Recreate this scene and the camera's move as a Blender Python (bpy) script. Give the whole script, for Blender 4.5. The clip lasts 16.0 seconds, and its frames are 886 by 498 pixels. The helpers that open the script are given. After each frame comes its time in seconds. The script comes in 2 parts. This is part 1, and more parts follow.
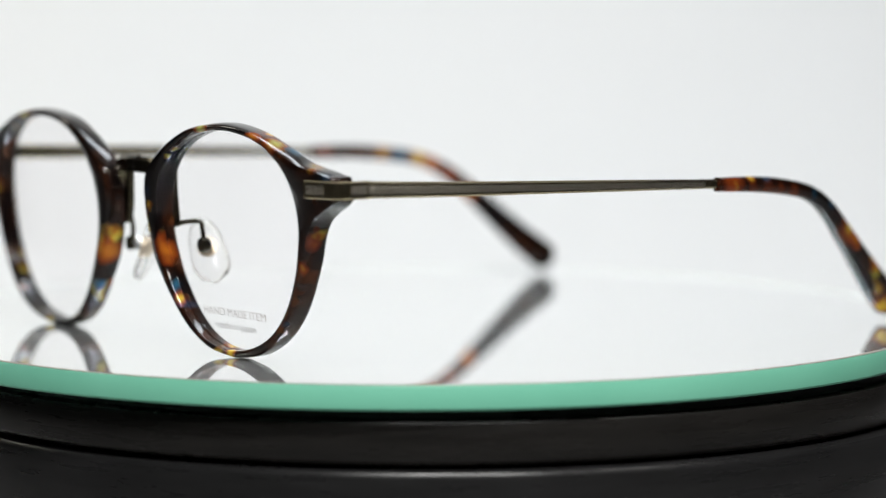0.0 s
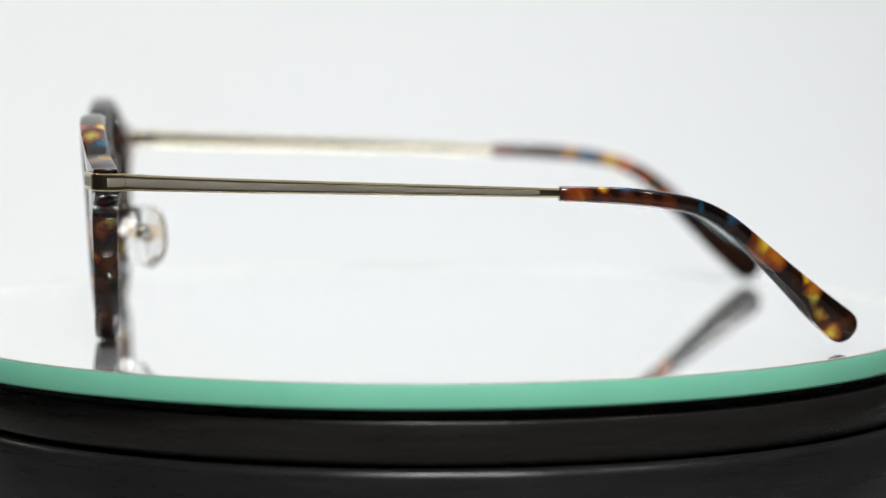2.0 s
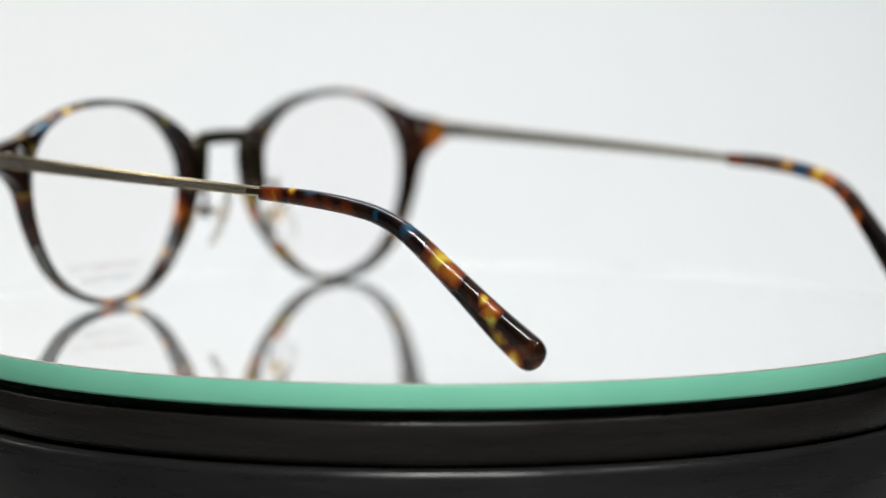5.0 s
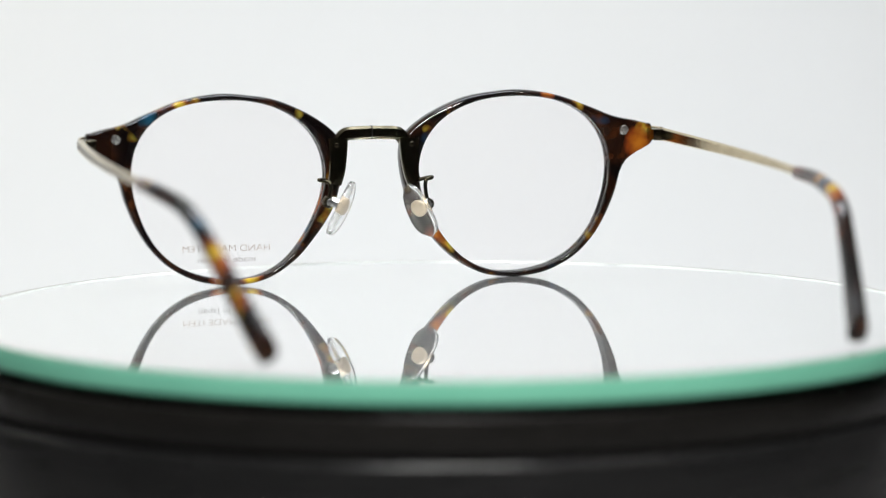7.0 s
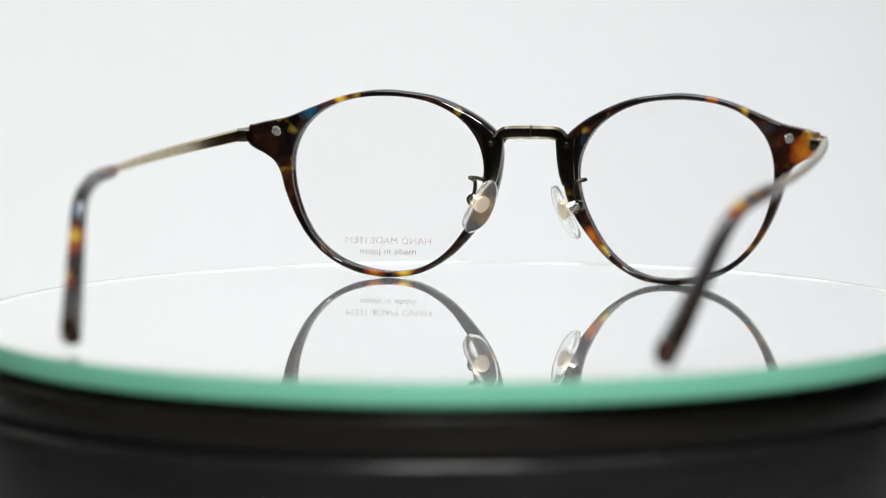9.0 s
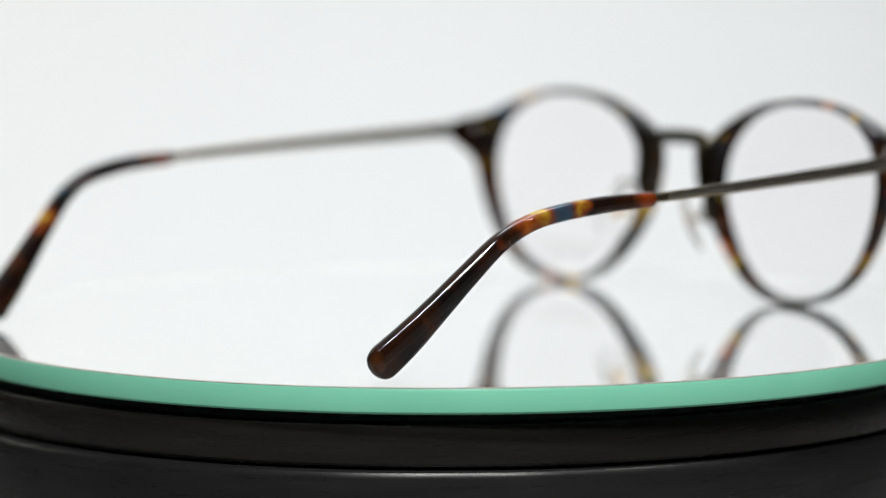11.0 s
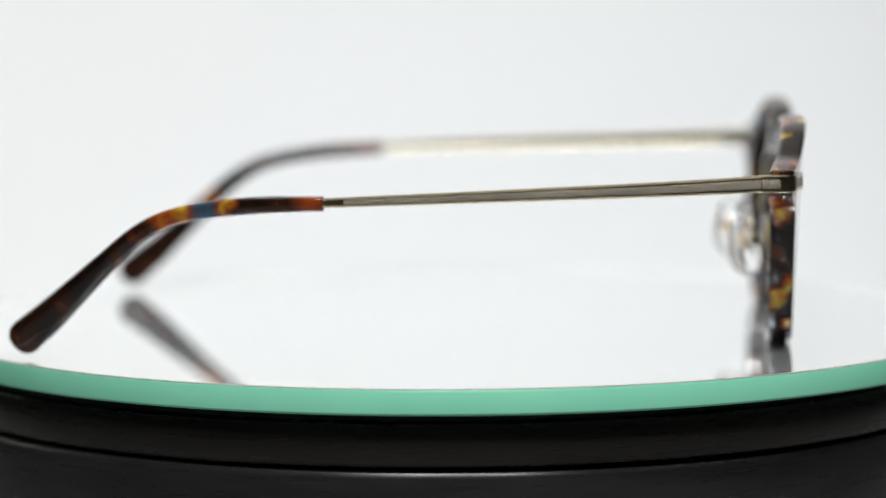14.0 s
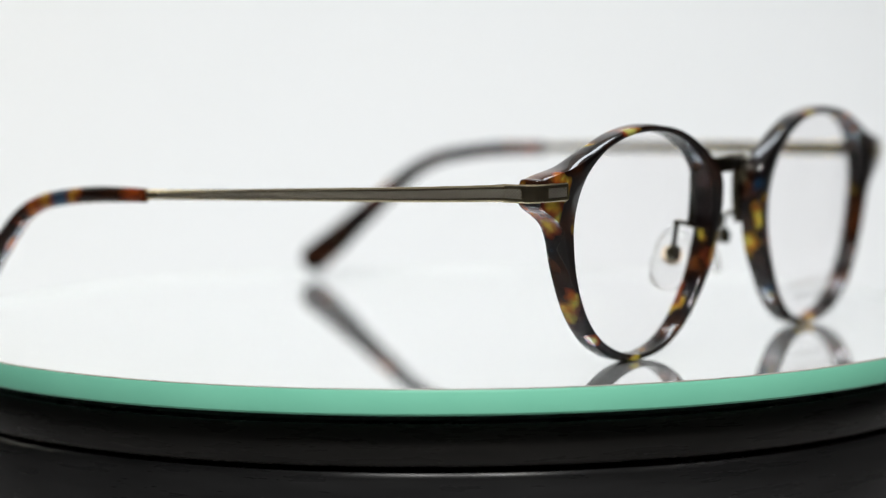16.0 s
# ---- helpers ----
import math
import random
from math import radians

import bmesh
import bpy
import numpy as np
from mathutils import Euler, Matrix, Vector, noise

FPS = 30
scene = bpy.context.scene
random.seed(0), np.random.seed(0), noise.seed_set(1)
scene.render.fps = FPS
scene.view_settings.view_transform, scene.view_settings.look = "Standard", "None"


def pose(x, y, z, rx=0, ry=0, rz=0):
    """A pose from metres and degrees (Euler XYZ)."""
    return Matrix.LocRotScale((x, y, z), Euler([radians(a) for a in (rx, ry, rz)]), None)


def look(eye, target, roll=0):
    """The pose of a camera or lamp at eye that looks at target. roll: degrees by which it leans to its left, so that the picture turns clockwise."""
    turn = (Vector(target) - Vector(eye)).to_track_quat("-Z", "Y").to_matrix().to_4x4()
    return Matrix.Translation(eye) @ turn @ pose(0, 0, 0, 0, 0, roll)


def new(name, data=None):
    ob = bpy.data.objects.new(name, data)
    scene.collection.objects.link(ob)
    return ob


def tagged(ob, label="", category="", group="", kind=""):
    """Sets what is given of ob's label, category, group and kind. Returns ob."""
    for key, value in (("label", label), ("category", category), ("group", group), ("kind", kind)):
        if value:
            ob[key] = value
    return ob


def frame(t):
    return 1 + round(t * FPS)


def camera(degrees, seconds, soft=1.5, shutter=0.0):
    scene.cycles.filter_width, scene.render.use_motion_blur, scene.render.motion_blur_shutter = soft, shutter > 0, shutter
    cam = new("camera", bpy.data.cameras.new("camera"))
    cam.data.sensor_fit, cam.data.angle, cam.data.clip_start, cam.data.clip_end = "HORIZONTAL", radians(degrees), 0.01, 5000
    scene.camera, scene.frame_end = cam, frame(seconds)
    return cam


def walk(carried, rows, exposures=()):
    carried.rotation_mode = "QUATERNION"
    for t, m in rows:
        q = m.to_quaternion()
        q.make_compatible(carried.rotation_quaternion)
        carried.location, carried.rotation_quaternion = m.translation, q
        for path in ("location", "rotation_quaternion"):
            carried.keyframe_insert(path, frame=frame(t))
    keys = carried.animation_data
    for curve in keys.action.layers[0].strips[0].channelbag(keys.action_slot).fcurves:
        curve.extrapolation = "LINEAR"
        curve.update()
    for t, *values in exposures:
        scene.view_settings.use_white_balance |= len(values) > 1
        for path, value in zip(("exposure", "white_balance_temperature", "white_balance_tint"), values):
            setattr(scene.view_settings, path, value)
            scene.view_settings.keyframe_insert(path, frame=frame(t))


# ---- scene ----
# Eyeglasses turning on a mirrored disc in a white light tent; a fixed camera re-focuses twice.
MM = 0.001
LENS = 15.466


def eye(x, y, z, pitch, pan):
    return pose(x, y, z, 0, 0, pan) @ pose(0, 0, 0, 90 + pitch) @ pose(0, 0, 0, 0, 0, -0.2)


cam = camera(LENS, 16.0, soft=1.25)
NEAR = eye(0.0028, -0.67224, 0.07856, -5.47, 0.2)
FAR = eye(0.0002, -0.69362, 0.0828, -5.67, -0.05)
walk(cam, [(0, NEAR), (2.0, NEAR), (4.0, NEAR), (6.3, NEAR), (6.4, FAR), (8.0, FAR), (9.2, FAR), (10.1, FAR), (10.4, NEAR),
           (11.3, NEAR), (13.5, NEAR), (16.0, NEAR)])
# the focus is pulled from the disc's near edge to the front of the eyeglasses and back
FOCUS = new("focus_mark")
tagged(FOCUS, kind="structure")
cam.data.dof.use_dof = True
cam.data.dof.focus_object = FOCUS
cam.data.dof.aperture_fstop = 8.8

# ---- world and lights ----
world = bpy.data.worlds.new("World")
scene.world = world
world.use_nodes = True
world.node_tree.nodes["Background"].inputs[0].default_value = (0.6, 0.65, 0.7, 1)
world.node_tree.nodes["Background"].inputs[1].default_value = 0.1
scene.view_settings.exposure = 0.0


def area_lamp(name, place, target, w, h, power, colour):
    data = bpy.data.lights.new(name, "AREA")
    data.shape, data.size, data.size_y, data.energy, data.color = "RECTANGLE", w, h, power, colour
    ob = new(name, data)
    ob.matrix_basis = look(place, target)
    return ob


area_lamp("led_panel", (0, 0.15, 0.515), (0, 0.1501, 0), 0.34, 0.15, 1.6, (0.858, 0.927, 1.0))
area_lamp("side_lamp_warm", (-0.42, 0.16, 0.3), (-0.1, 0.45, 0.15), 0.12, 0.3, 0.5, (1.0, 0.97, 0.84))
area_lamp("led_spot", (0, -0.32, 0.42), (0, 0.0, 0.02), 0.09, 0.03, 1.4, (1.0, 0.99, 0.97))
area_lamp("led_spot", (0.3, -0.24, 0.42), (0, 0.0, 0.02), 0.02, 0.02, 0.35, (1.0, 0.97, 0.92))
for x in (-0.06, 0.13):
    area_lamp("led_spot_high", (x, -0.5, 0.46), (0, 0.0, 0.02), 0.04, 0.04, 0.65, (1.0, 0.99, 0.97))


# ---- materials ----
def material(name, base=(0.5, 0.5, 0.5), rough=0.5, metal=0.0, **more):
    m = bpy.data.materials.new(name)
    m.use_nodes = True
    b = m.node_tree.nodes["Principled BSDF"]
    b.inputs["Base Color"].default_value = (*base, 1)
    b.inputs["Roughness"].default_value = rough
    b.inputs["Metallic"].default_value = metal
    for key, value in more.items():
        b.inputs[key.replace("_", " ")].default_value = value
    return m


def node(m, kind, **props):
    n = m.node_tree.nodes.new(kind)
    for key, value in props.items():
        if key in n.inputs:
            n.inputs[key].default_value = value
    return n


def link(m, a, b):
    m.node_tree.links.new(a, b)


def bsdf(m):
    return m.node_tree.nodes["Principled BSDF"]


def coords(m):
    return m.node_tree.nodes.new("ShaderNodeTexCoord").outputs["Object"]


def noise_tex(m, scale, detail=3.0, rough=0.5, vec=None):
    n = node(m, "ShaderNodeTexNoise", Scale=scale, Detail=detail, Roughness=rough)
    link(m, vec if vec else coords(m), n.inputs["Vector"])
    return n.outputs["Fac"]


def ramp(m, fac, stops):
    r = m.node_tree.nodes.new("ShaderNodeValToRGB")
    while len(r.color_ramp.elements) < len(stops):
        r.color_ramp.elements.new(0.5)
    for e, (at, c) in zip(r.color_ramp.elements, stops):
        e.position, e.color = at, (*c, 1)
    link(m, fac, r.inputs["Fac"])
    return r.outputs["Color"]


def bump(m, height, strength, distance):
    b = node(m, "ShaderNodeBump", Strength=strength, Distance=distance)
    link(m, height, b.inputs["Height"])
    link(m, b.outputs["Normal"], bsdf(m).inputs["Normal"])


def vary_rough(m, scale, low, high):
    link(m, ramp(m, noise_tex(m, scale), [(0.3, (low,) * 3), (0.7, (high,) * 3)]), bsdf(m).inputs["Roughness"])


def mixed(m, fac, a, b):
    x = m.node_tree.nodes.new("ShaderNodeMix")
    x.data_type = "RGBA"
    link(m, fac, x.inputs[0])
    for value, at in ((a, 6), (b, 7)):
        if isinstance(value, tuple):
            x.inputs[at].default_value = (*value, 1)
        else:
            link(m, value, x.inputs[at])
    return x.outputs[2]


def offset_coords(m, shift):
    v = m.node_tree.nodes.new("ShaderNodeMapping")
    v.inputs["Location"].default_value = shift
    link(m, coords(m), v.inputs["Vector"])
    return v.outputs["Vector"]


# larger flakes in the acetate: x, y, z, radius in mm and a colour
FLAKE_COLOURS = ((0.7, 0.5, 0.04), (0.42, 0.14, 0.012), (0.014, 0.085, 0.15), (0.38, 0.4, 0.09), (0.24, 0.042, 0.008), (0.1, 0.02, 0.005))
FLAKES_TIPS = ((-71.8, -88.5, 30.3, 3.2, 4), (-70.8, -93.5, 31.7, 1.3, 0), (-67, -119, 25, 1.8, 2), (-65.5, -125.5, 20.5, 2.6, 0), (-65, -127.5, 17.5, 1.8, 1), (-63, -134, 13.2, 1.0, 0),
               (-62.5, -135.3, 11.5, 1.3, 1), (-61, -138.8, 2.4, 1.5, 0), (-70.4, -98, 31.6, 1.9, 2), (-71.7, -94.0, 28.9, 2.6, 5), (-71.3, -98.0, 28.7, 2.6, 5), (-70.8, -102.0, 28.3, 2.6, 5), (-70.2, -106.0, 27.7, 2.5, 5), (-68.4, -112.5, 27.4, 1.3, 2), (71.8, -88, 30, 3.0, 4), (69.5, -103.6, 29.2, 1.8, 0),
               (69.0, -107.8, 28.4, 3.3, 2), (67.6, -115.4, 26.6, 2.2, 1), (68, -112.6, 28.0, 2.4, 0), (64.8, -124.5, 18.8, 1.6, 1), (66, -120, 23.5, 2.6, 4))
FLAKES_RIM_R = ((41.7, 4.3, 43.5, 2.0, 3), (64.3, 1.5, 31.8, 2.0, 0), (62.9, 2, 36.6, 1.2, 1), (63, -1, 26.6, 2.0, 0), (58.5, 0.5, 13.5, 1.8, 1), (57, -1, 10.5, 1.8, 0),
                (9.8, 2.8, 16.9, 2.2, 1), (64.6, -3.2, 31.5, 2.4, 1), (42.9, -0.3, 43.4, 1.4, 1), (15.4, -2.2, 11.1, 2.0, 1), (14.5, 2.3, 9.5, 1.9, 2), (50, 1, 4.5, 1.5, 3))
FLAKES_RIM_L = ((-18, 2.4, 10.4, 1.5, 0), (-16.4, 2.5, 12.6, 1.5, 2), (-53.5, 1.8, 6.5, 2.0, 2), (-34, 1.9, 1.4, 1.6, 0), (-63.0, 0, 22.9, 2.4, 3), (-59.3, 1.7, 18.2, 1.4, 0),
                (-51, 2, 41.5, 2.0, 3), (-45.9, 4.2, 42.5, 1.5, 1), (-28.4, 4.3, 43.1, 1.6, 3), (-53.8, -1, 39.4, 2.4, 2), (-46, -0.4, 42.2, 1.5, 0), (-29.8, -2.7, 1.8, 1.8, 0),
                (-13.7, 2.9, 19.4, 2.2, 1), (-37, -2, 1.5, 1.8, 1))


def tortoise(name, flakes, gloss, rough, rare):
    """Polished acetate, nearly black brown with amber, yellow, rust and blue flakes of some millimetres."""
    m = material(name, (0.02, 0.01, 0.006), rough, IOR=1.49, Specular_IOR_Level=gloss)
    dark = ramp(m, noise_tex(m, 150, 2.0), [(0.44, (0.005, 0.0035, 0.0035)), (0.6, (0.026, 0.009, 0.004)), (0.76, (0.085, 0.026, 0.007))])
    amber = ramp(m, noise_tex(m, 420, 2.0, vec=offset_coords(m, (0.3, 0.1, 0.7))),
                 [(0.32, (0.2, 0.05, 0.008)), (0.45, (0.42, 0.18, 0.015)), (0.58, (0.6, 0.46, 0.05)), (0.7, (0.4, 0.42, 0.08))])
    f1 = ramp(m, noise_tex(m, 150, 1.6, vec=offset_coords(m, (0.9, 0.4, 0.2))), [(rare - 0.03, (0, 0, 0)), (rare + 0.12, (1, 1, 1))])
    f2 = ramp(m, noise_tex(m, 130, 1.6, vec=offset_coords(m, (0.13, 0.77, 0.55))), [(0.68, (0, 0, 0)), (0.78, (1, 1, 1))])
    c = mixed(m, f2, dark, (0.01, 0.03, 0.06))
    c = mixed(m, f1, c, amber)
    warp = node(m, "ShaderNodeTexNoise", Scale=330.0, Detail=2.0)
    link(m, coords(m), warp.inputs["Vector"])
    push = m.node_tree.nodes.new("ShaderNodeVectorMath")
    push.operation = "MULTIPLY_ADD"
    push.inputs[1].default_value = (0.0028,) * 3
    link(m, warp.outputs["Color"], push.inputs[0])
    link(m, coords(m), push.inputs[2])
    for x, y, z, size, k in flakes:
        d = m.node_tree.nodes.new("ShaderNodeVectorMath")
        d.operation = "DISTANCE"
        d.inputs[1].default_value = (x * MM + 0.0014, y * MM + 0.0014, z * MM + 0.0014)
        link(m, push.outputs[0], d.inputs[0])
        for reach, inner, strength, colour in (((1.7, 1.0, 0.7, FLAKE_COLOURS[4]),) if k in (0, 1, 3) else ()) + ((1.25, 0.15, 0.9, FLAKE_COLOURS[k]),):
            edge = node(m, "ShaderNodeMapRange")
            edge.interpolation_type = "SMOOTHSTEP"
            edge.inputs["From Min"].default_value, edge.inputs["From Max"].default_value = size * MM * reach, size * MM * inner
            edge.inputs["To Max"].default_value = strength
            link(m, d.outputs["Value"], edge.inputs["Value"])
            c = mixed(m, edge.outputs[0], c, colour)
    link(m, c, bsdf(m).inputs["Base Color"])
    return m


TORTOISE_TIP = tortoise("tortoise_acetate_tip", FLAKES_TIPS, 0.5, 0.06, 0.7)
TORTOISE_RIM = {1: tortoise("tortoise_acetate_rim", FLAKES_RIM_R, 0.5, 0.05, 0.655), -1: tortoise("tortoise_acetate_rim", FLAKES_RIM_L, 0.5, 0.05, 0.655)}
ANTIQUE = material("antique_gold_metal", (0.34, 0.29, 0.2), 0.28, 1.0)
link(ANTIQUE, ramp(ANTIQUE, noise_tex(ANTIQUE, 500), [(0.3, (0.5, 0.42, 0.27)), (0.7, (0.6, 0.51, 0.34))]), bsdf(ANTIQUE).inputs["Base Color"])
vary_rough(ANTIQUE, 900, 0.15, 0.22)
DARK_METAL = material("gunmetal", (0.125, 0.108, 0.072), 0.28, 1.0)
vary_rough(DARK_METAL, 700, 0.14, 0.2)
STEEL = material("bright_steel", (0.75, 0.75, 0.74), 0.22, 1.0)
vary_rough(STEEL, 1500, 0.15, 0.3)


def knurled():
    m = material("knurled_metal", (0.3, 0.28, 0.24), 0.3, 1.0)
    sep = m.node_tree.nodes.new("ShaderNodeSeparateXYZ")
    link(m, coords(m), sep.inputs[0])

    def math(op, a, b=0.0):
        n = m.node_tree.nodes.new("ShaderNodeMath")
        n.operation = op
        for i, v in enumerate((a, b)):
            if isinstance(v, (int, float)):
                n.inputs[i].default_value = v
            else:
                link(m, v, n.inputs[i])
        return n.outputs[0]
    along = math("ADD", sep.outputs["X"], sep.outputs["Y"])
    k = 3.14159 / 0.0006
    a = math("SINE", math("MULTIPLY", math("ADD", along, sep.outputs["Z"]), k))
    b = math("SINE", math("MULTIPLY", math("SUBTRACT", along, sep.outputs["Z"]), k))
    h = math("SUBTRACT", 1.0, math("MULTIPLY", math("ABSOLUTE", a), math("ABSOLUTE", b)))
    bump(m, h, 0.5, 0.0002)
    # shade in the pits and shine on the ridges, painted into the metal's colour
    c = ramp(m, h, [(0.48, (0.01, 0.009, 0.008)), (0.7, (0.66, 0.6, 0.5))])
    link(m, c, bsdf(m).inputs["Base Color"])
    return m


KNURL = knurled()
LENS_GLASS = material("demo_lens", (0.978, 0.968, 0.972), 0.0, Transmission_Weight=1.0, IOR=1.12)
INSERT = material("beige_pad_insert", (0.72, 0.6, 0.45), 0.35, 0.5)
vary_rough(INSERT, 1200, 0.25, 0.4)
PAD_CLEAR = material("clear_silicone", (0.98, 0.98, 0.975), 0.04, Transmission_Weight=0.96, IOR=1.33, Specular_IOR_Level=0.8)
PRINT = material("grey_print", (0.14, 0.12, 0.115), 0.6)
PRINT_PALE = material("pale_print", (0.38, 0.32, 0.28), 0.6)
# metallic below 1: its diffuse white stands in for the glass's pale ghost reflections
MIRROR = material("mirror_silvering", (0.91, 0.93, 0.92), 0.01, 0.86)
PLATE_GLASS = material("plate_glass", (1.0, 1.0, 1.0), 0.0, Transmission_Weight=1.0, IOR=1.008)
GREEN = material("green_glass_edge", (0.17, 0.6, 0.42), 0.35, Specular_IOR_Level=0.3)
link(GREEN, ramp(GREEN, noise_tex(GREEN, 40), [(0.3, (0.225, 0.67, 0.475)), (0.7, (0.255, 0.72, 0.515))]), bsdf(GREEN).inputs["Base Color"])
# near-white, so the step round the sunken mirror shows no dark line
PALE_SEAM = material("pale_seam_cover", (0.84, 0.88, 0.86), 0.6)
vary_rough(PALE_SEAM, 300, 0.5, 0.7)
BEVEL = material("bevel_edge", (0.32, 0.3, 0.25), 0.3)
vary_rough(BEVEL, 200, 0.2, 0.5)


def smeared(name, low, high, rough):
    """Moulded plastic with faint wiped streaks that run round the drum."""
    m = material(name, low, rough[0])
    v = m.node_tree.nodes.new("ShaderNodeMapping")
    v.inputs["Scale"].default_value = (1, 1, 9)
    link(m, coords(m), v.inputs["Vector"])
    streak = noise_tex(m, 38, 5.0, 0.6, v.outputs["Vector"])
    link(m, ramp(m, streak, [(0.35, low), (0.68, high)]), bsdf(m).inputs["Base Color"])
    link(m, ramp(m, noise_tex(m, 60, 4.0, 0.6, v.outputs["Vector"]), [(0.35, (rough[0],) * 3), (0.7, (rough[1],) * 3)]), bsdf(m).inputs["Roughness"])
    return m


BLACK = smeared("glossy_black_plastic", (0.013, 0.0122, 0.0115), (0.021, 0.0195, 0.0182), (0.24, 0.36))
bsdf(BLACK).inputs["Specular IOR Level"].default_value = 0.24
DRUM = smeared("satin_charcoal_plastic", (0.014, 0.014, 0.0145), (0.022, 0.0217, 0.0225), (0.26, 0.34))
WHITE = material("white_tent_fabric", (0.82, 0.82, 0.82), 0.85)
link(WHITE, ramp(WHITE, noise_tex(WHITE, 3.0), [(0.3, (0.8, 0.805, 0.81)), (0.7, (0.83, 0.83, 0.825))]), bsdf(WHITE).inputs["Base Color"])
bump(WHITE, noise_tex(WHITE, 900), 0.1, 0.0003)
TABLE = material("grey_laminate", (0.25, 0.24, 0.235), 0.4)
link(TABLE, ramp(TABLE, noise_tex(TABLE, 9, 5.0), [(0.3, (0.23, 0.222, 0.215)), (0.7, (0.29, 0.28, 0.272))]), bsdf(TABLE).inputs["Base Color"])
vary_rough(TABLE, 30, 0.3, 0.5)
ROOM = material("dim_grey_plaster", (0.12, 0.12, 0.125), 0.8)
bump(ROOM, noise_tex(ROOM, 60), 0.2, 0.002)


# ---- mesh helpers (millimetres) ----
def part(name, bm, mat, parent=None, label="", smooth=True):
    """One mesh object out of a bmesh in millimetres."""
    bmesh.ops.recalc_face_normals(bm, faces=bm.faces)
    bmesh.ops.scale(bm, vec=(MM, MM, MM), verts=bm.verts)
    me = bpy.data.meshes.new(name)
    bm.to_mesh(me)
    bm.free()
    me.materials.append(mat)
    if smooth:
        me.shade_smooth()
        me.set_sharp_from_angle(angle=radians(38))
    ob = new(name, me)
    ob.parent = parent
    if label:
        ob["label"] = label
    return ob


def spline(points, steps, closed=False):
    """Catmull-Rom through the points; each point is a tuple of any length."""
    p = [np.array(q, float) for q in points]
    n, out = len(p), []
    for i in range(n if closed else n - 1):
        a, b, c, d = (p[(i + k) % n] if closed else p[min(max(i + k, 0), n - 1)] for k in (-1, 0, 1, 2))
        for s in range(steps):
            u = s / steps
            out.append(0.5 * (2 * b + (c - a) * u + (2 * a - 5 * b + 4 * c - d) * u * u + (3 * b - a - 3 * c + d) * u ** 3))
    if not closed:
        out.append(p[-1])
    return out


def loft(bm, rings, caps=True, loop=False):
    vs = [[bm.verts.new(tuple(float(c) for c in co)) for co in r] for r in rings]
    n = len(vs[0])
    for a, b in (list(zip(vs, vs[1:])) + ([(vs[-1], vs[0])] if loop else [])):
        for i in range(n):
            bm.faces.new((a[i], a[(i + 1) % n], b[(i + 1) % n], b[i]))
    if caps and not loop:
        bm.faces.new(vs[0])
        bm.faces.new(vs[-1][::-1])


def section(w, h, power=4.0, n=20):
    """A rounded rectangle, w by h; with power 0 a chamfered one."""
    if not power:
        c = min(w, h) * 0.28
        return [(w / 2, h / 2 - c), (w / 2 - c, h / 2), (c - w / 2, h / 2), (-w / 2, h / 2 - c), (-w / 2, c - h / 2), (c - w / 2, -h / 2), (w / 2 - c, -h / 2), (w / 2, c - h / 2)]
    out = []
    for i in range(n):
        a = 2 * math.pi * i / n
        c, s = math.cos(a), math.sin(a)
        out.append((w / 2 * math.copysign(abs(c) ** (2 / power), c), h / 2 * math.copysign(abs(s) ** (2 / power), s)))
    return out


def sweep(bm, path, size, power=4.0, side=Vector((1, 0, 0)), n=20, caps=True):
    """A bar along the path. size(u): width along side, height across it."""
    pts = [Vector(p[:3]) for p in path]
    rings = []
    for i, p in enumerate(pts):
        d = (pts[min(i + 1, len(pts) - 1)] - pts[max(i - 1, 0)]).normalized()
        up = d.cross(side).normalized()
        sd = up.cross(d).normalized()
        w, h = size(i / (len(pts) - 1))
        rings.append([p + sd * x + up * y for x, y in section(w, h, power, n)])
    loft(bm, rings, caps)


def mirrored(bm, s, roll=0.0):
    for v in bm.verts:
        v.co.z += roll * (v.co.x - 34.6)
    if s < 0:
        for v in bm.verts:
            v.co.x = -v.co.x
    return bm


def lathe(profile, n=160, ring=False):
    bm = bmesh.new()
    rings = [[(r * math.cos(2 * math.pi * i / n), r * math.sin(2 * math.pi * i / n), z) for i in range(n)] for r, z in profile]
    loft(bm, rings, not ring, ring)
    return bm


def box(bm, lo, hi, bevel=0.0):
    m = Matrix.Translation([(a + b) / 2 for a, b in zip(lo, hi)]) @ Matrix.Diagonal([b - a for a, b in zip(lo, hi)] + [1])
    made = bmesh.ops.create_cube(bm, size=1, matrix=m)
    if bevel:
        es = {e for v in made["verts"] for e in v.link_edges}
        bmesh.ops.bevel(bm, geom=list(es), offset=bevel, segments=3, profile=0.5, affect="EDGES")
    return bm


def disc(bm, centre, axis, radius, depth, n=20, round_edge=0.25):
    """A short rounded peg along an axis."""
    axis = Vector(axis).normalized()
    q = axis.to_track_quat("Z", "Y").to_matrix()
    rings = []
    for r, z in ((radius, 0), (radius, depth * (1 - round_edge)), (radius * (1 - round_edge * 0.6), depth * 0.97), (radius * 0.45, depth)):
        rings.append([Vector(centre) + q @ Vector((r * math.cos(2 * math.pi * i / n), r * math.sin(2 * math.pi * i / n), z)) for i in range(n)])
    loft(bm, rings)
    return bm


# ---- the setting: tent, table, room ----
def wall(name, lo, hi, mat):
    bm = box(bmesh.new(), lo, hi)
    return tagged(part(name, bm, mat, smooth=False), kind="structure")


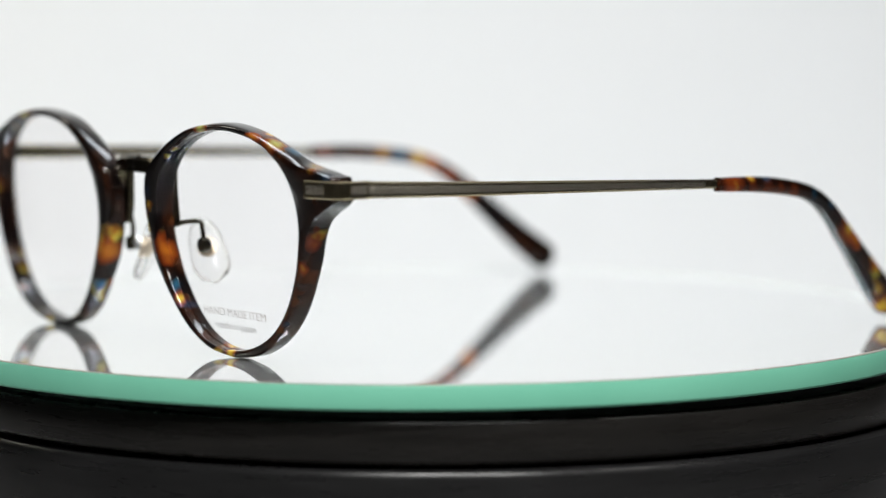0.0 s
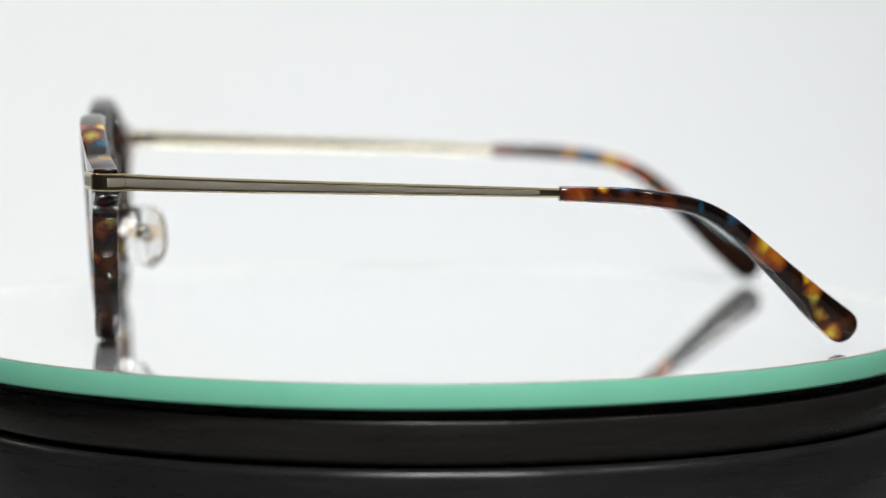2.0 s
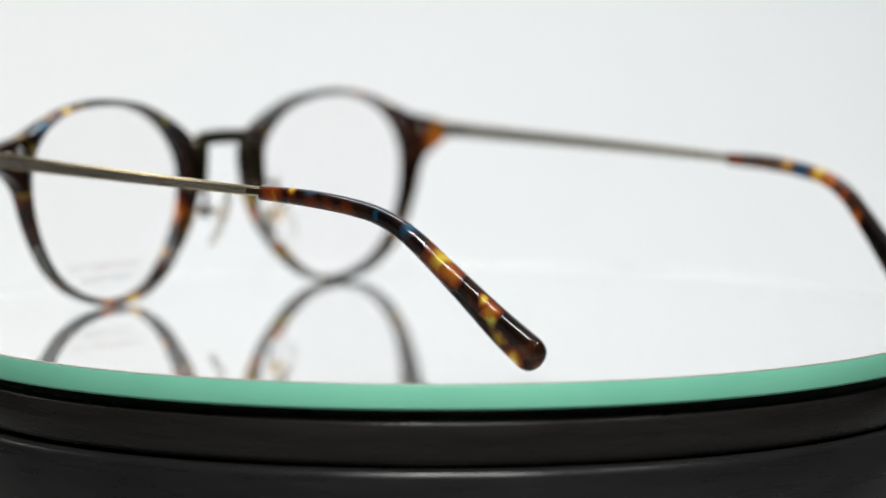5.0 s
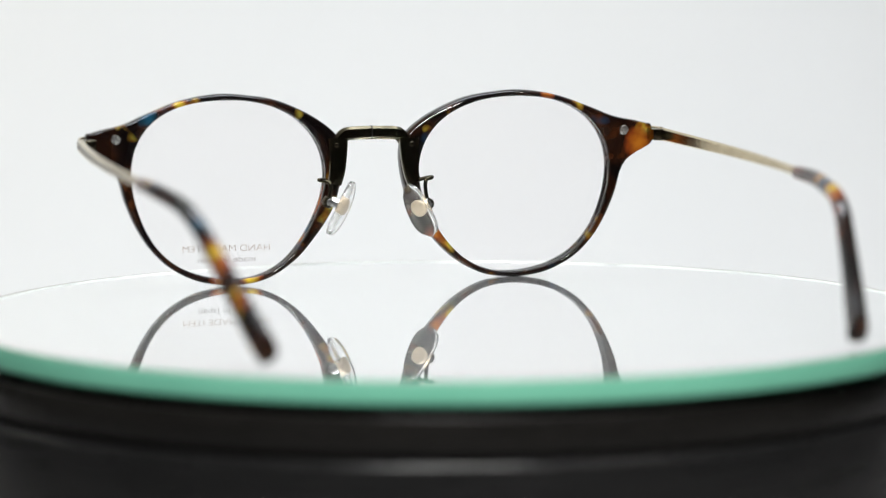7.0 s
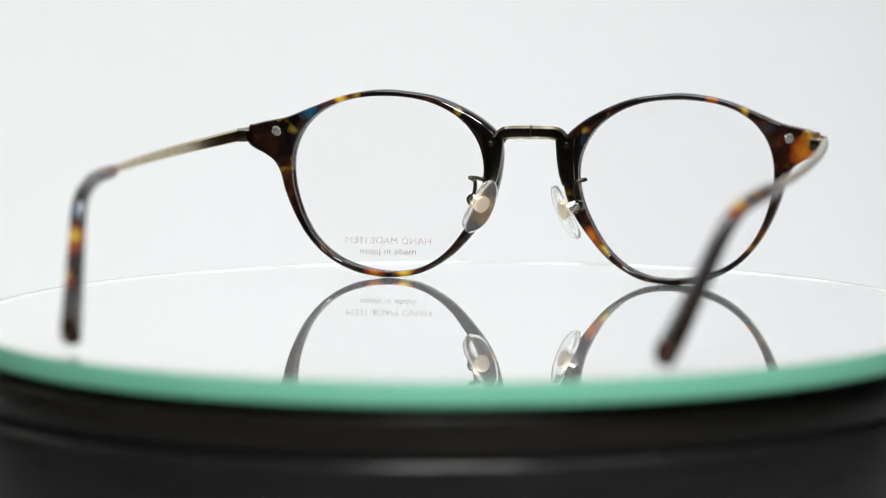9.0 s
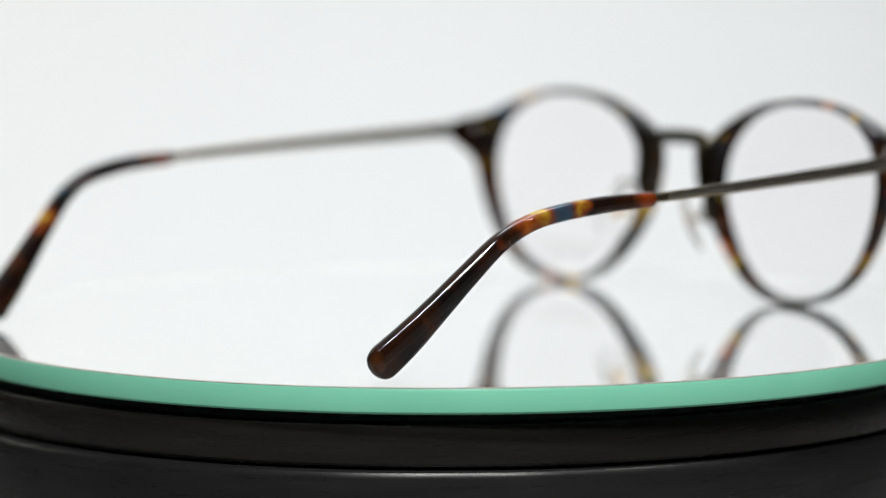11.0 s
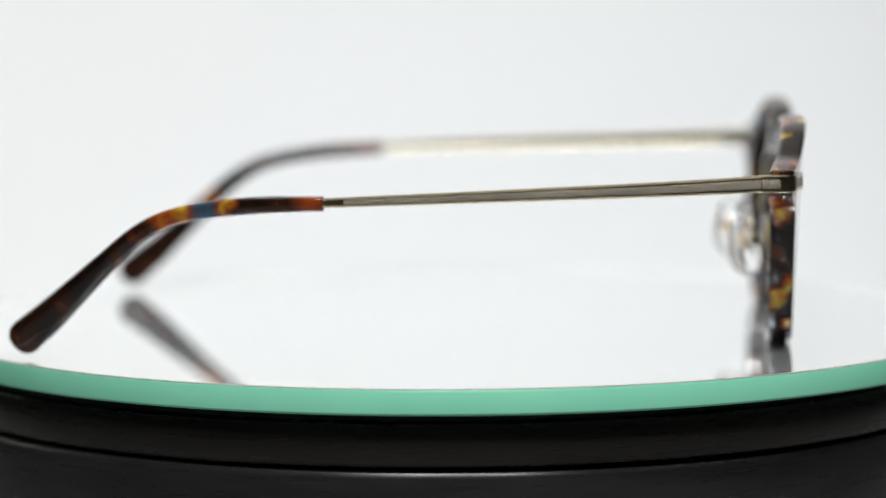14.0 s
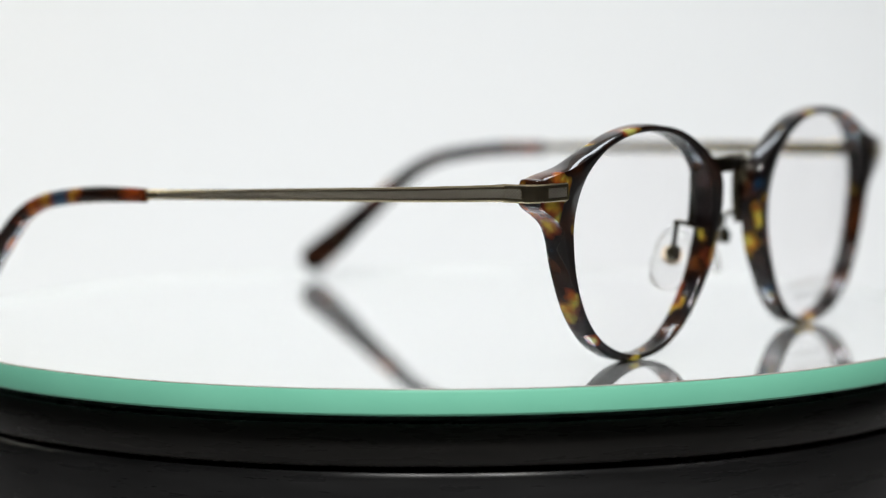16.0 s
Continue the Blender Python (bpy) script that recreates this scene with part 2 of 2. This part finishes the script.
def sweep_backdrop():
    """Seamless white sheet: table level, a curve, then the upright back."""
    bm = bmesh.new()
    prof = [(150, -58), (250, -58)] + [(250 + 200 * math.sin(a), 142 - 200 * math.cos(a)) for a in np.linspace(0.1, math.pi / 2, 14)] + [(450, 520)]
    rings = []
    for x in (-420, 420):
        rings.append([(x, y, z) for y, z in prof] + [(x, y + 3, z - 3) for y, z in prof[::-1]])
    loft(bm, rings)
    return tagged(part("backdrop", bm, WHITE), "seamless white paper sheet curving up behind the turntable", "backdrop", kind="structure")


wall("wall_back", (-420, 458, -62), (420, 470, 530), WHITE)
wall("ceiling", (-420, -200, 530), (420, 470, 545), WHITE)
sweep_backdrop()
wall("floor", (-900, -1500, -90), (900, 700, -64), TABLE)
wall("room_wall_front", (-1600, -1620, -800), (1600, -1600, 1700), ROOM)
wall("room_wall_left", (-1620, -1620, -800), (-1600, 1000, 1700), ROOM)
wall("room_wall_right", (1600, -1620, -800), (1620, 1000, 1700), ROOM)
wall("room_wall_back", (-1620, 1000, -800), (1620, 1020, 1700), ROOM)
wall("room_ceiling", (-1620, -1620, 1700), (1620, 1020, 1720), ROOM)


# ---- turntable ----
def turntable():
    """A fixed drum and the ring that turns on it under the mirror."""
    base = new("turntable")
    tagged(base, "glossy black plastic turntable drum with a groove below its ring", "turntable")
    part("drum", lathe([(60, -64), (103.6, -64), (104.0, -63), (104.0, -28), (103.9, -16.8), (103.75, -16.2), (103.4, -15.7), (102.4, -15.4), (60, -15.4)]), DRUM, base)
    ring = part("platter", lathe([(40, -14.75), (102.0, -14.7), (102.6, -14.4), (103.0, -13.8), (103.0, -7.3), (102.75, -6.95), (40, -6.9)]), BLACK, base)
    part("shoulder", lathe([(40, -6.85), (101.0, -6.85), (100.2, -6.6), (100.0, -6.2), (100.0, -5.1), (40, -5.1)]), BLACK, ring)
    return ring


def mirror_disc():
    plate = new("mirror_disc")
    tagged(plate, "round mirrored glass plate with a polished green edge", "turntable")
    r, th = 105.55, 4.7
    part("glass_edge", lathe([(20, -th), (r - 0.4, -th), (r, -th + 0.4), (r, -0.45), (r - 0.25, -0.12), (r - 0.9, -0.1), (r - 1.11, -0.1), (r - 1.12, -0.6), (20, -0.6)]), GREEN, plate)
    part("bevel", lathe([(r - 1.1, -0.08), (r - 0.2, -0.08), (r - 0.2, -0.04), (r - 0.62, 0.004), (r - 1.1, 0.004)], 200, True), BEVEL, plate, "thin brownish bevel")
    # added ring, no part of the plate: covers the dark step at the mirror's rim
    part("seam_cover", lathe([(r - 1.2, -0.58), (r - 1.13, -0.58), (r - 1.13, -0.01), (r - 1.2, -0.01)], 200, True), PALE_SEAM, plate, "pale ring added over the step round the mirror face")
    pane = part("glass_plate", lathe([(0.2, -0.4), (r - 1.22, -0.4), (r - 1.22, 0.0), (0.2, 0.0)], 256), PLATE_GLASS, plate, "clear glass of the mirror", smooth=False)
    pane.visible_shadow = False
    part("mirror_face", lathe([(0.2, -0.58), (r - 1.22, -0.58), (r - 1.22, -0.42), (0.2, -0.42)], 256), MIRROR, plate, "bright silver mirror face", smooth=False)
    return plate


PLATTER = turntable()
DISC = mirror_disc()

# ---- eyeglasses: x across, +y the front, temples towards -y, z up from the rims' lowest point ----
LX, LZ = 34.6, 22.55
TILT = math.tan(radians(3.3))
ROLL = {1: 0.005, -1: 0.0}  # the rim without print sits turned a little in its plane
HARM = (22.02, 0.012, 0.244, 1.116, 0.101, -0.057, 0.829, -0.254, -0.093, -0.131, 0.163)


def lens_radius(a):
    return HARM[0] + sum(HARM[2 * k - 1] * math.cos(k * a) + HARM[2 * k] * math.sin(k * a) for k in range(1, 6))


def lens_point(a, grow=0.0):
    r = lens_radius(a) + grow
    return LX + r * math.cos(a), LZ + r * math.sin(a)


def lean(x, y, z):
    """Leans the front forward at the top, brings the nose side forward and bends the outer lug back."""
    u = max((x - 40) / 28, 0)
    wrap = 1.1 * min(max((32 - x) / 18, 0), 1)
    return x, y * 1.12 - 0.5 + z * TILT - 3.05 * u ** 1.7 + wrap, z


# outer outline of one rim: (angle of the matching lens point, radius from the lens centre, outline angle), degrees and mm
RIM = ((270, 22.59, 270), (249, 22.95, 249), (228, 23.21, 228), (208, 23.97, 208), (192, 25.65, 192), (178, 27.07, 178), (166, 28.63, 165), (157, 28.8, 156),
       (143, 26.27, 142), (122, 23.48, 122), (103, 21.87, 103), (84, 21.81, 84), (64, 22.99, 62), (46, 25.57, 43), (36, 28.63, 32), (29, 32.8, 25.3),
       (25, 34.8, 22.6), (22.5, 35.75, 21.4), (20, 35.3, 18), (17.5, 34.7, 15), (14, 32.95, 13.6), (9, 30.65, 12.7), (4, 27.9, 10.4), (-2, 25.84, 4.6),
       (-10, 24.63, -6), (-23, 23.54, -21), (-38, 23.1, -36.5), (-54, 22.87, -53), (-72, 22.6, -71))


def rim(s, parent):
    bm = bmesh.new()
    rings = []
    ctrl = [(a, LX + r * math.cos(radians(b)), LZ + r * math.sin(radians(b))) for a, r, b in RIM]
    ctrl = [(a, x, z) for a, x, z in ctrl] + [(ctrl[0][0] - 360, ctrl[0][1], ctrl[0][2])]
    for a, ox, oz in spline(ctrl, 6)[:-1]:
        ix, iz = lens_point(radians(a))
        dx, dz = ox - ix, oz - iz
        w = math.hypot(dx, dz)
        dx, dz = dx / w, dz / w
        b = min(0.75, w * 0.34)
        prof = ((0, -1.5), (0.06, -1.76), (0.2, -1.95), (0.42, -2.07), (w * 0.5, -2.1), (w - b, -2.02), (w - b * 0.45, -1.75), (w - b * 0.12, -1.3), (w, -0.7), (w, 0.5), (w - b * 0.12, 1.15),
                (w - b * 0.45, 1.7), (w - b, 2.03), (w * 0.5, 2.1), (0.42, 2.07), (0.2, 1.95), (0.06, 1.76), (0, 1.5), (0, 0.4), (0.45, 0.0), (0, -0.4))
        rings.append([lean(ix + dx * d, y, iz + dz * d) for d, y in prof])
    loft(bm, rings, caps=False, loop=True)
    return part("rim", mirrored(bm, s, ROLL[s]), TORTOISE_RIM[s], parent)


def demo_lens(s, parent):
    """A thin curved plate that sits in the rim's groove."""
    bm = bmesh.new()
    n, rows = 72, 8
    faces = []
    for off in (0.45, -0.45):
        grid = []
        for j in range(1, rows + 1):
            ring = []
            for i in range(n):
                a = 2 * math.pi * i / n
                r = (lens_radius(a) + 0.35) * j / rows
                x, z = LX + r * math.cos(a), LZ + r * math.sin(a)
                ring.append(bm.verts.new(lean(x, off + 1.2 * (1 - (r / 23.0) ** 2), z)))
            grid.append(ring)
        c = bm.verts.new(lean(LX, off + 1.2, LZ))
        for i in range(n):
            bm.faces.new((c, grid[0][i], grid[0][(i + 1) % n]))
            for j in range(rows - 1):
                bm.faces.new((grid[j][i], grid[j + 1][i], grid[j + 1][(i + 1) % n], grid[j][(i + 1) % n]))
        faces.append(grid[-1])
    for i in range(n):
        bm.faces.new((faces[0][i], faces[0][(i + 1) % n], faces[1][(i + 1) % n], faces[1][i]))
    ob = part("lens", mirrored(bm, s, ROLL[s]), LENS_GLASS, parent, "clear demonstration lens")
    ob.visible_shadow = False
    return ob


def printed(text, width, size, x, z, parent, ink):
    """Lettering on the front of the lens, read from the front."""
    data = bpy.data.curves.new("lettering", "FONT")
    data.body, data.size, data.align_x, data.align_y, data.offset = text, 1.0, "CENTER", "CENTER", -0.012
    probe = new("lettering", data)
    bpy.context.view_layer.update()
    me = bpy.data.meshes.new_from_object(probe.evaluated_get(bpy.context.evaluated_depsgraph_get()))
    bpy.data.objects.remove(probe)
    xs = [v.co.x for v in me.vertices]
    k = width / (max(xs) - min(xs))
    for v in me.vertices:
        px, pz = x - v.co.x * k, z + v.co.y * size
        r = math.hypot(abs(px) - LX, pz - LZ)
        q = lean(abs(px), 0.45 + 1.2 * (1 - (r / 23.0) ** 2) + 0.06, pz)
        v.co = (px * MM, q[1] * MM, pz * MM)
    me.materials.append(ink)
    ob = new("lettering", me)
    ob.parent = parent
    ob["label"] = "grey printed words " + text.lower()
    return ob


def bridge(parent):
    """Metal saddle bridge: a bar across and a plate down the nose side of each rim."""
    bm = bmesh.new()
    half = [(8.7, 0.8, 30.4), (8.3, 0.7, 31.8), (7.9, 0.7, 32.7), (7.1, 0.9, 33.8), (6.4, 1.0, 34.35), (5.4, 1.1, 34.6), (3, 1.35, 34.68), (0, 1.4, 34.72)]
    path = spline([(-x, y, z) for x, y, z in half] + half[-2::-1], 3)
    sweep(bm, path, lambda u: (2.1, 3.1), 0, Vector((0, 1, 0)), 16)
    saddle = part("bridge", bm, DARK_METAL, parent, "antique metal saddle bridge")
    bm = bmesh.new()
    sweep(bm, [(-0.14, 1.4, 34.72), (0.14, 1.4, 34.72)], lambda u: (2.25, 3.25), 0, Vector((0, 1, 0)), 16)
    part("seam", bm, BLACK, saddle, "thin dark seam")
    for s in (1, -1):
        bm = bmesh.new()
        path = spline([(8.6, -0.7, 33.6), (8.6, -0.85, 30), (8.9, -1.1, 26), (9.6, -1.2, 22.9)], 6)
        sweep(bm, path, lambda u: (1.6, 4.9 - 1.7 * u), 5.0, Vector((0, 1, 0)), 16)
        part("nose_plate", mirrored(bm, s), DARK_METAL, saddle)
        bm = disc(bmesh.new(), (9.1, -1.45, 32.0), (0, -1, 0), 0.62, 0.5)
        part("screw", mirrored(bm, s), DARK_METAL, saddle)
    return saddle


def nose_pad(s, parent):
    k = 1.1 * s  # the two arms are bent a little differently
    drop = 0.6 * (s + 1)
    arm = bmesh.new()
    path = spline([(10.2, -1.2, 23.4), (12.3, -1.8, 24.0), (13.7, -2.7 + k / 3, 24.2), (13.2, -3.7 + k / 2, 24.1), (11.9, -4.7 + k, 23.6), (11.7, -5.1 + k, 22.0 - drop / 2), (12.1, -5.2 + k, 20.2 - drop)], 5)
    sweep(arm, path, lambda u: (0.95, 0.95), 2.0, Vector((1, 0, 0)), 10)
    arm = part("pad_arm", mirrored(arm, s), DARK_METAL, parent)
    bm = disc(bmesh.new(), (12.2, -4.4 + k, 19.3 - drop), (0, -1, 0), 1.45, 1.7)
    part("screw_ring", mirrored(bm, s), DARK_METAL, arm)
    bm = disc(bmesh.new(), (12.2, -5.9 + k, 19.3 - drop), (0, -1, 0), 0.8, 0.5)
    part("pad_screw", mirrored(bm, s), STEEL, arm)
    q = Matrix.Rotation(radians(-26), 3, "Y") @ Matrix.Rotation(radians(33), 3, "Z")
    centre = Vector((9.9, -7.2 + 1.2 * k, 18.0 - drop))
    bm = disc(bmesh.new(), centre + q @ Vector((2.7, 0, 0.6)), q @ Vector((-1, 0, 0)), 1.25, 2.2)
    part("pad_box", mirrored(bm, s), STEEL, arm)
    bm = disc(bmesh.new(), centre + q @ Vector((0.5, 0, 0.6)), q @ Vector((-1, 0, 0)), 2.0, 0.8)
    part("pad_insert", mirrored(bm, s), INSERT, arm, "beige metal pad insert")
    bm = bmesh.new()
    rings = []
    for u in np.linspace(-1, 1, 13):
        w = math.sqrt(max(1 - abs(u) ** 3.0, 0.02))
        rings.append([centre + q @ Vector((-0.5 * (1 - u * u) + x * (0.5 + 0.5 * w), y * w, 6.7 * u)) for x, y in section(2.0, 7.2 - 0.9 * u, 2.6, 20)])
    loft(bm, rings)
    pad = part("nose_pad", mirrored(bm, s), PAD_CLEAR, arm, "clear silicone nose pad")
    pad.visible_shadow = False
    return arm


def temple(s, parent):
    """Metal side arm: a plate on the lug's face, a bend, the knurled bar and the acetate tip."""
    z0 = 33.35 + ROLL[s] * 33
    y0 = z0 * TILT - 3.0
    bm = bmesh.new()
    path = spline([(61.2, y0 + 3.45, z0), (62.8, y0 + 3.05, z0), (64.5, y0 + 2.6, z0), (67.4, y0 + 1.75, z0), (68.9, y0 + 0.5, z0), (69.35, y0 - 1.6, z0), (69.6, y0 - 4.6, z0)], 5)
    sweep(bm, path, lambda u: (3.3, 0.95), 0, Vector((0, 0, 1)), 16)
    plate = part("end_plate", mirrored(bm, s), ANTIQUE, parent, "engraved antique gold corner plate")
    bm = box(bmesh.new(), (61.8, y0 + 3.6, z0 - 0.85), (66.0, y0 + 3.86, z0 + 0.85))
    for v in bm.verts:
        v.co.y -= (v.co.x - 61.8) * 0.26
    part("engraving", mirrored(bm, s), KNURL, plate)
    path = spline([(69.6, y0 - 4.0, z0), (71.2, -24, 32.6 - 0.1 * s + ROLL[s] * 24), (72.2, -45, 31.9 - 0.2 * s + ROLL[s] * 16), (72.3, -67, 31.1 - 0.3 * s + ROLL[s] * 8), (71.4, -88.0, 30.3 - 0.35 * s)], 8)
    bm = bmesh.new()
    sweep(bm, path, lambda u: (1.25, 3.1 - 1.4 * u), 0, Vector((1, 0, 0)), 16)
    bar = part("temple_bar", mirrored(bm, s), ANTIQUE, parent, "slim antique gold metal temple arm")
    bm = bmesh.new()
    inset = [np.array(p) for p in ((69.84, y0 - 0.6, z0), (69.98, y0 - 2.2, z0), (70.14, y0 - 3.8, z0))] + [p + np.array((0.62, 0, 0)) for p in path[1:-3]]
    sweep(bm, inset, lambda u: (0.12, 1.7 - 0.85 * u), 8.0, Vector((1, 0, 0)), 12)
    part("knurled_inlay", mirrored(bm, s), KNURL, bar)
    bm = box(bmesh.new(), (66.6, y0 - 7.5, z0 - 1.35), (69.2, y0 - 2.2, z0 + 1.35), 0.3)
    part("hinge", mirrored(bm, s), DARK_METAL, bar)
    bm = bmesh.new()
    tip = [(71.5, -85.5, 30.25, 2.8), (70.6, -97, 29.8, 3.2), (69.0, -106.5, 28.7, 3.2), (67.7, -113.5, 27.1, 3.2), (66.2, -119.5, 23.9, 3.5), (64.2, -126, 18.2, 4.2),
           (62.4, -131.7, 12.9, 5.1), (60.7, -137.2, 7.8, 6.2), (59.2, -142.0, 3.8, 6.8)]
    tip = [(x + 0.65 * (s + 1) * min(max((-104 - y) / 30, 0), 1), y - 1.0 * s * min(max((-100 - y) / 18, 0), 1), z - 0.35 * s * max(0, 1 + (y + 85) / 40), w) for x, y, z, w in tip]
    path = spline(tip, 5)
    end = path[-1] - path[-2]
    end = end / np.linalg.norm(end[:3])
    rows, sizes = list(path), [float(p[3]) for p in path]
    rows.insert(0, path[0] + np.array((0, 0.02, 0, 0)))
    sizes.insert(0, sizes[0] * 0.86)
    for k in range(1, 10):
        rows.append(path[-1] + end * 3.2 * math.sin(radians(9.6 * k)))
        sizes.append(6.8 * math.cos(radians(9.6 * k)))
    n = len(rows) - 1
    sweep(bm, rows, lambda u: ((2.7 + 1.3 * u) * (1 if u < 0.8 else min(1, sizes[round(u * n)] / 5.0)), sizes[round(u * n)]), 2.7, Vector((1, 0, 0)), 20)
    return part("temple_tip", mirrored(bm, s), TORTOISE_TIP, parent, "tortoiseshell acetate temple tip")


def eyeglasses():
    g = new("eyeglasses")
    tagged(g, "round tortoiseshell eyeglasses with slim antique gold metal arms", "eyeglasses")
    for s in (1, -1):
        r = rim(s, g)
        bm = disc(bmesh.new(), (61.2, 34.3 * TILT - 2.35 - 0.5 - 1.45 + 0.1, 34.3), (0, -1, -0.06), 1.2, 0.75)
        part("rivet", mirrored(bm, s, ROLL[s]), STEEL, r, "bright steel rivet")
        glass = demo_lens(s, g)
        if s < 0:
            printed("HAND MADE ITEM", 20.8, 2.2, -34.8, 8.4, glass, PRINT_PALE)
            printed("made in japan", 13.6, 2.0, -34.8, 5.9, glass, PRINT)
        temple(s, g)
    saddle = bridge(g)
    for s in (1, -1):
        nose_pad(s, saddle)
    return g


GLASSES = eyeglasses()


# ---- turning ----
def turned(t, lean_x, lean_y):
    """The turntable at t seconds: an even turn about the axis that slows a little at the end, with the slight wobble of what lies on it."""
    slow = 0.7 * max(0.0, (t - 14) / 2) ** 1.5 + 0.05 * min(1.0, max(0.0, (5 - t) / 3))
    return pose(0, 0, 0, 0, 0, 15.62 * (8.04 - t) + slow) @ pose(0, 0, 0, lean_x) @ pose(0, 0, 0, 0, lean_y)


def motions():
    times = [0.5 * i for i in range(33)]
    walk(DISC, [(t, turned(t, 0.18, 0.02) @ pose(0.0033, 0.0032, 0)) for t in times])
    walk(PLATTER, [(t, turned(t, 0.18, 0.02) @ pose(0.0012, 0.0012, 0)) for t in times])
    near, far, nearer = pose(0, -0.068, 0.02), pose(0, 0.069, 0.02), pose(0, -0.093, 0.02)
    walk(FOCUS, [(0, near), (3, near), (6.3, near), (6.4, far), (8, far), (10.1, far), (10.4, nearer), (13, nearer), (16, nearer)])
    walk(GLASSES, [(t, turned(t, -0.05, 0.16) @ pose(0.00367, 0.06822, 0.0)) for t in times])


motions()
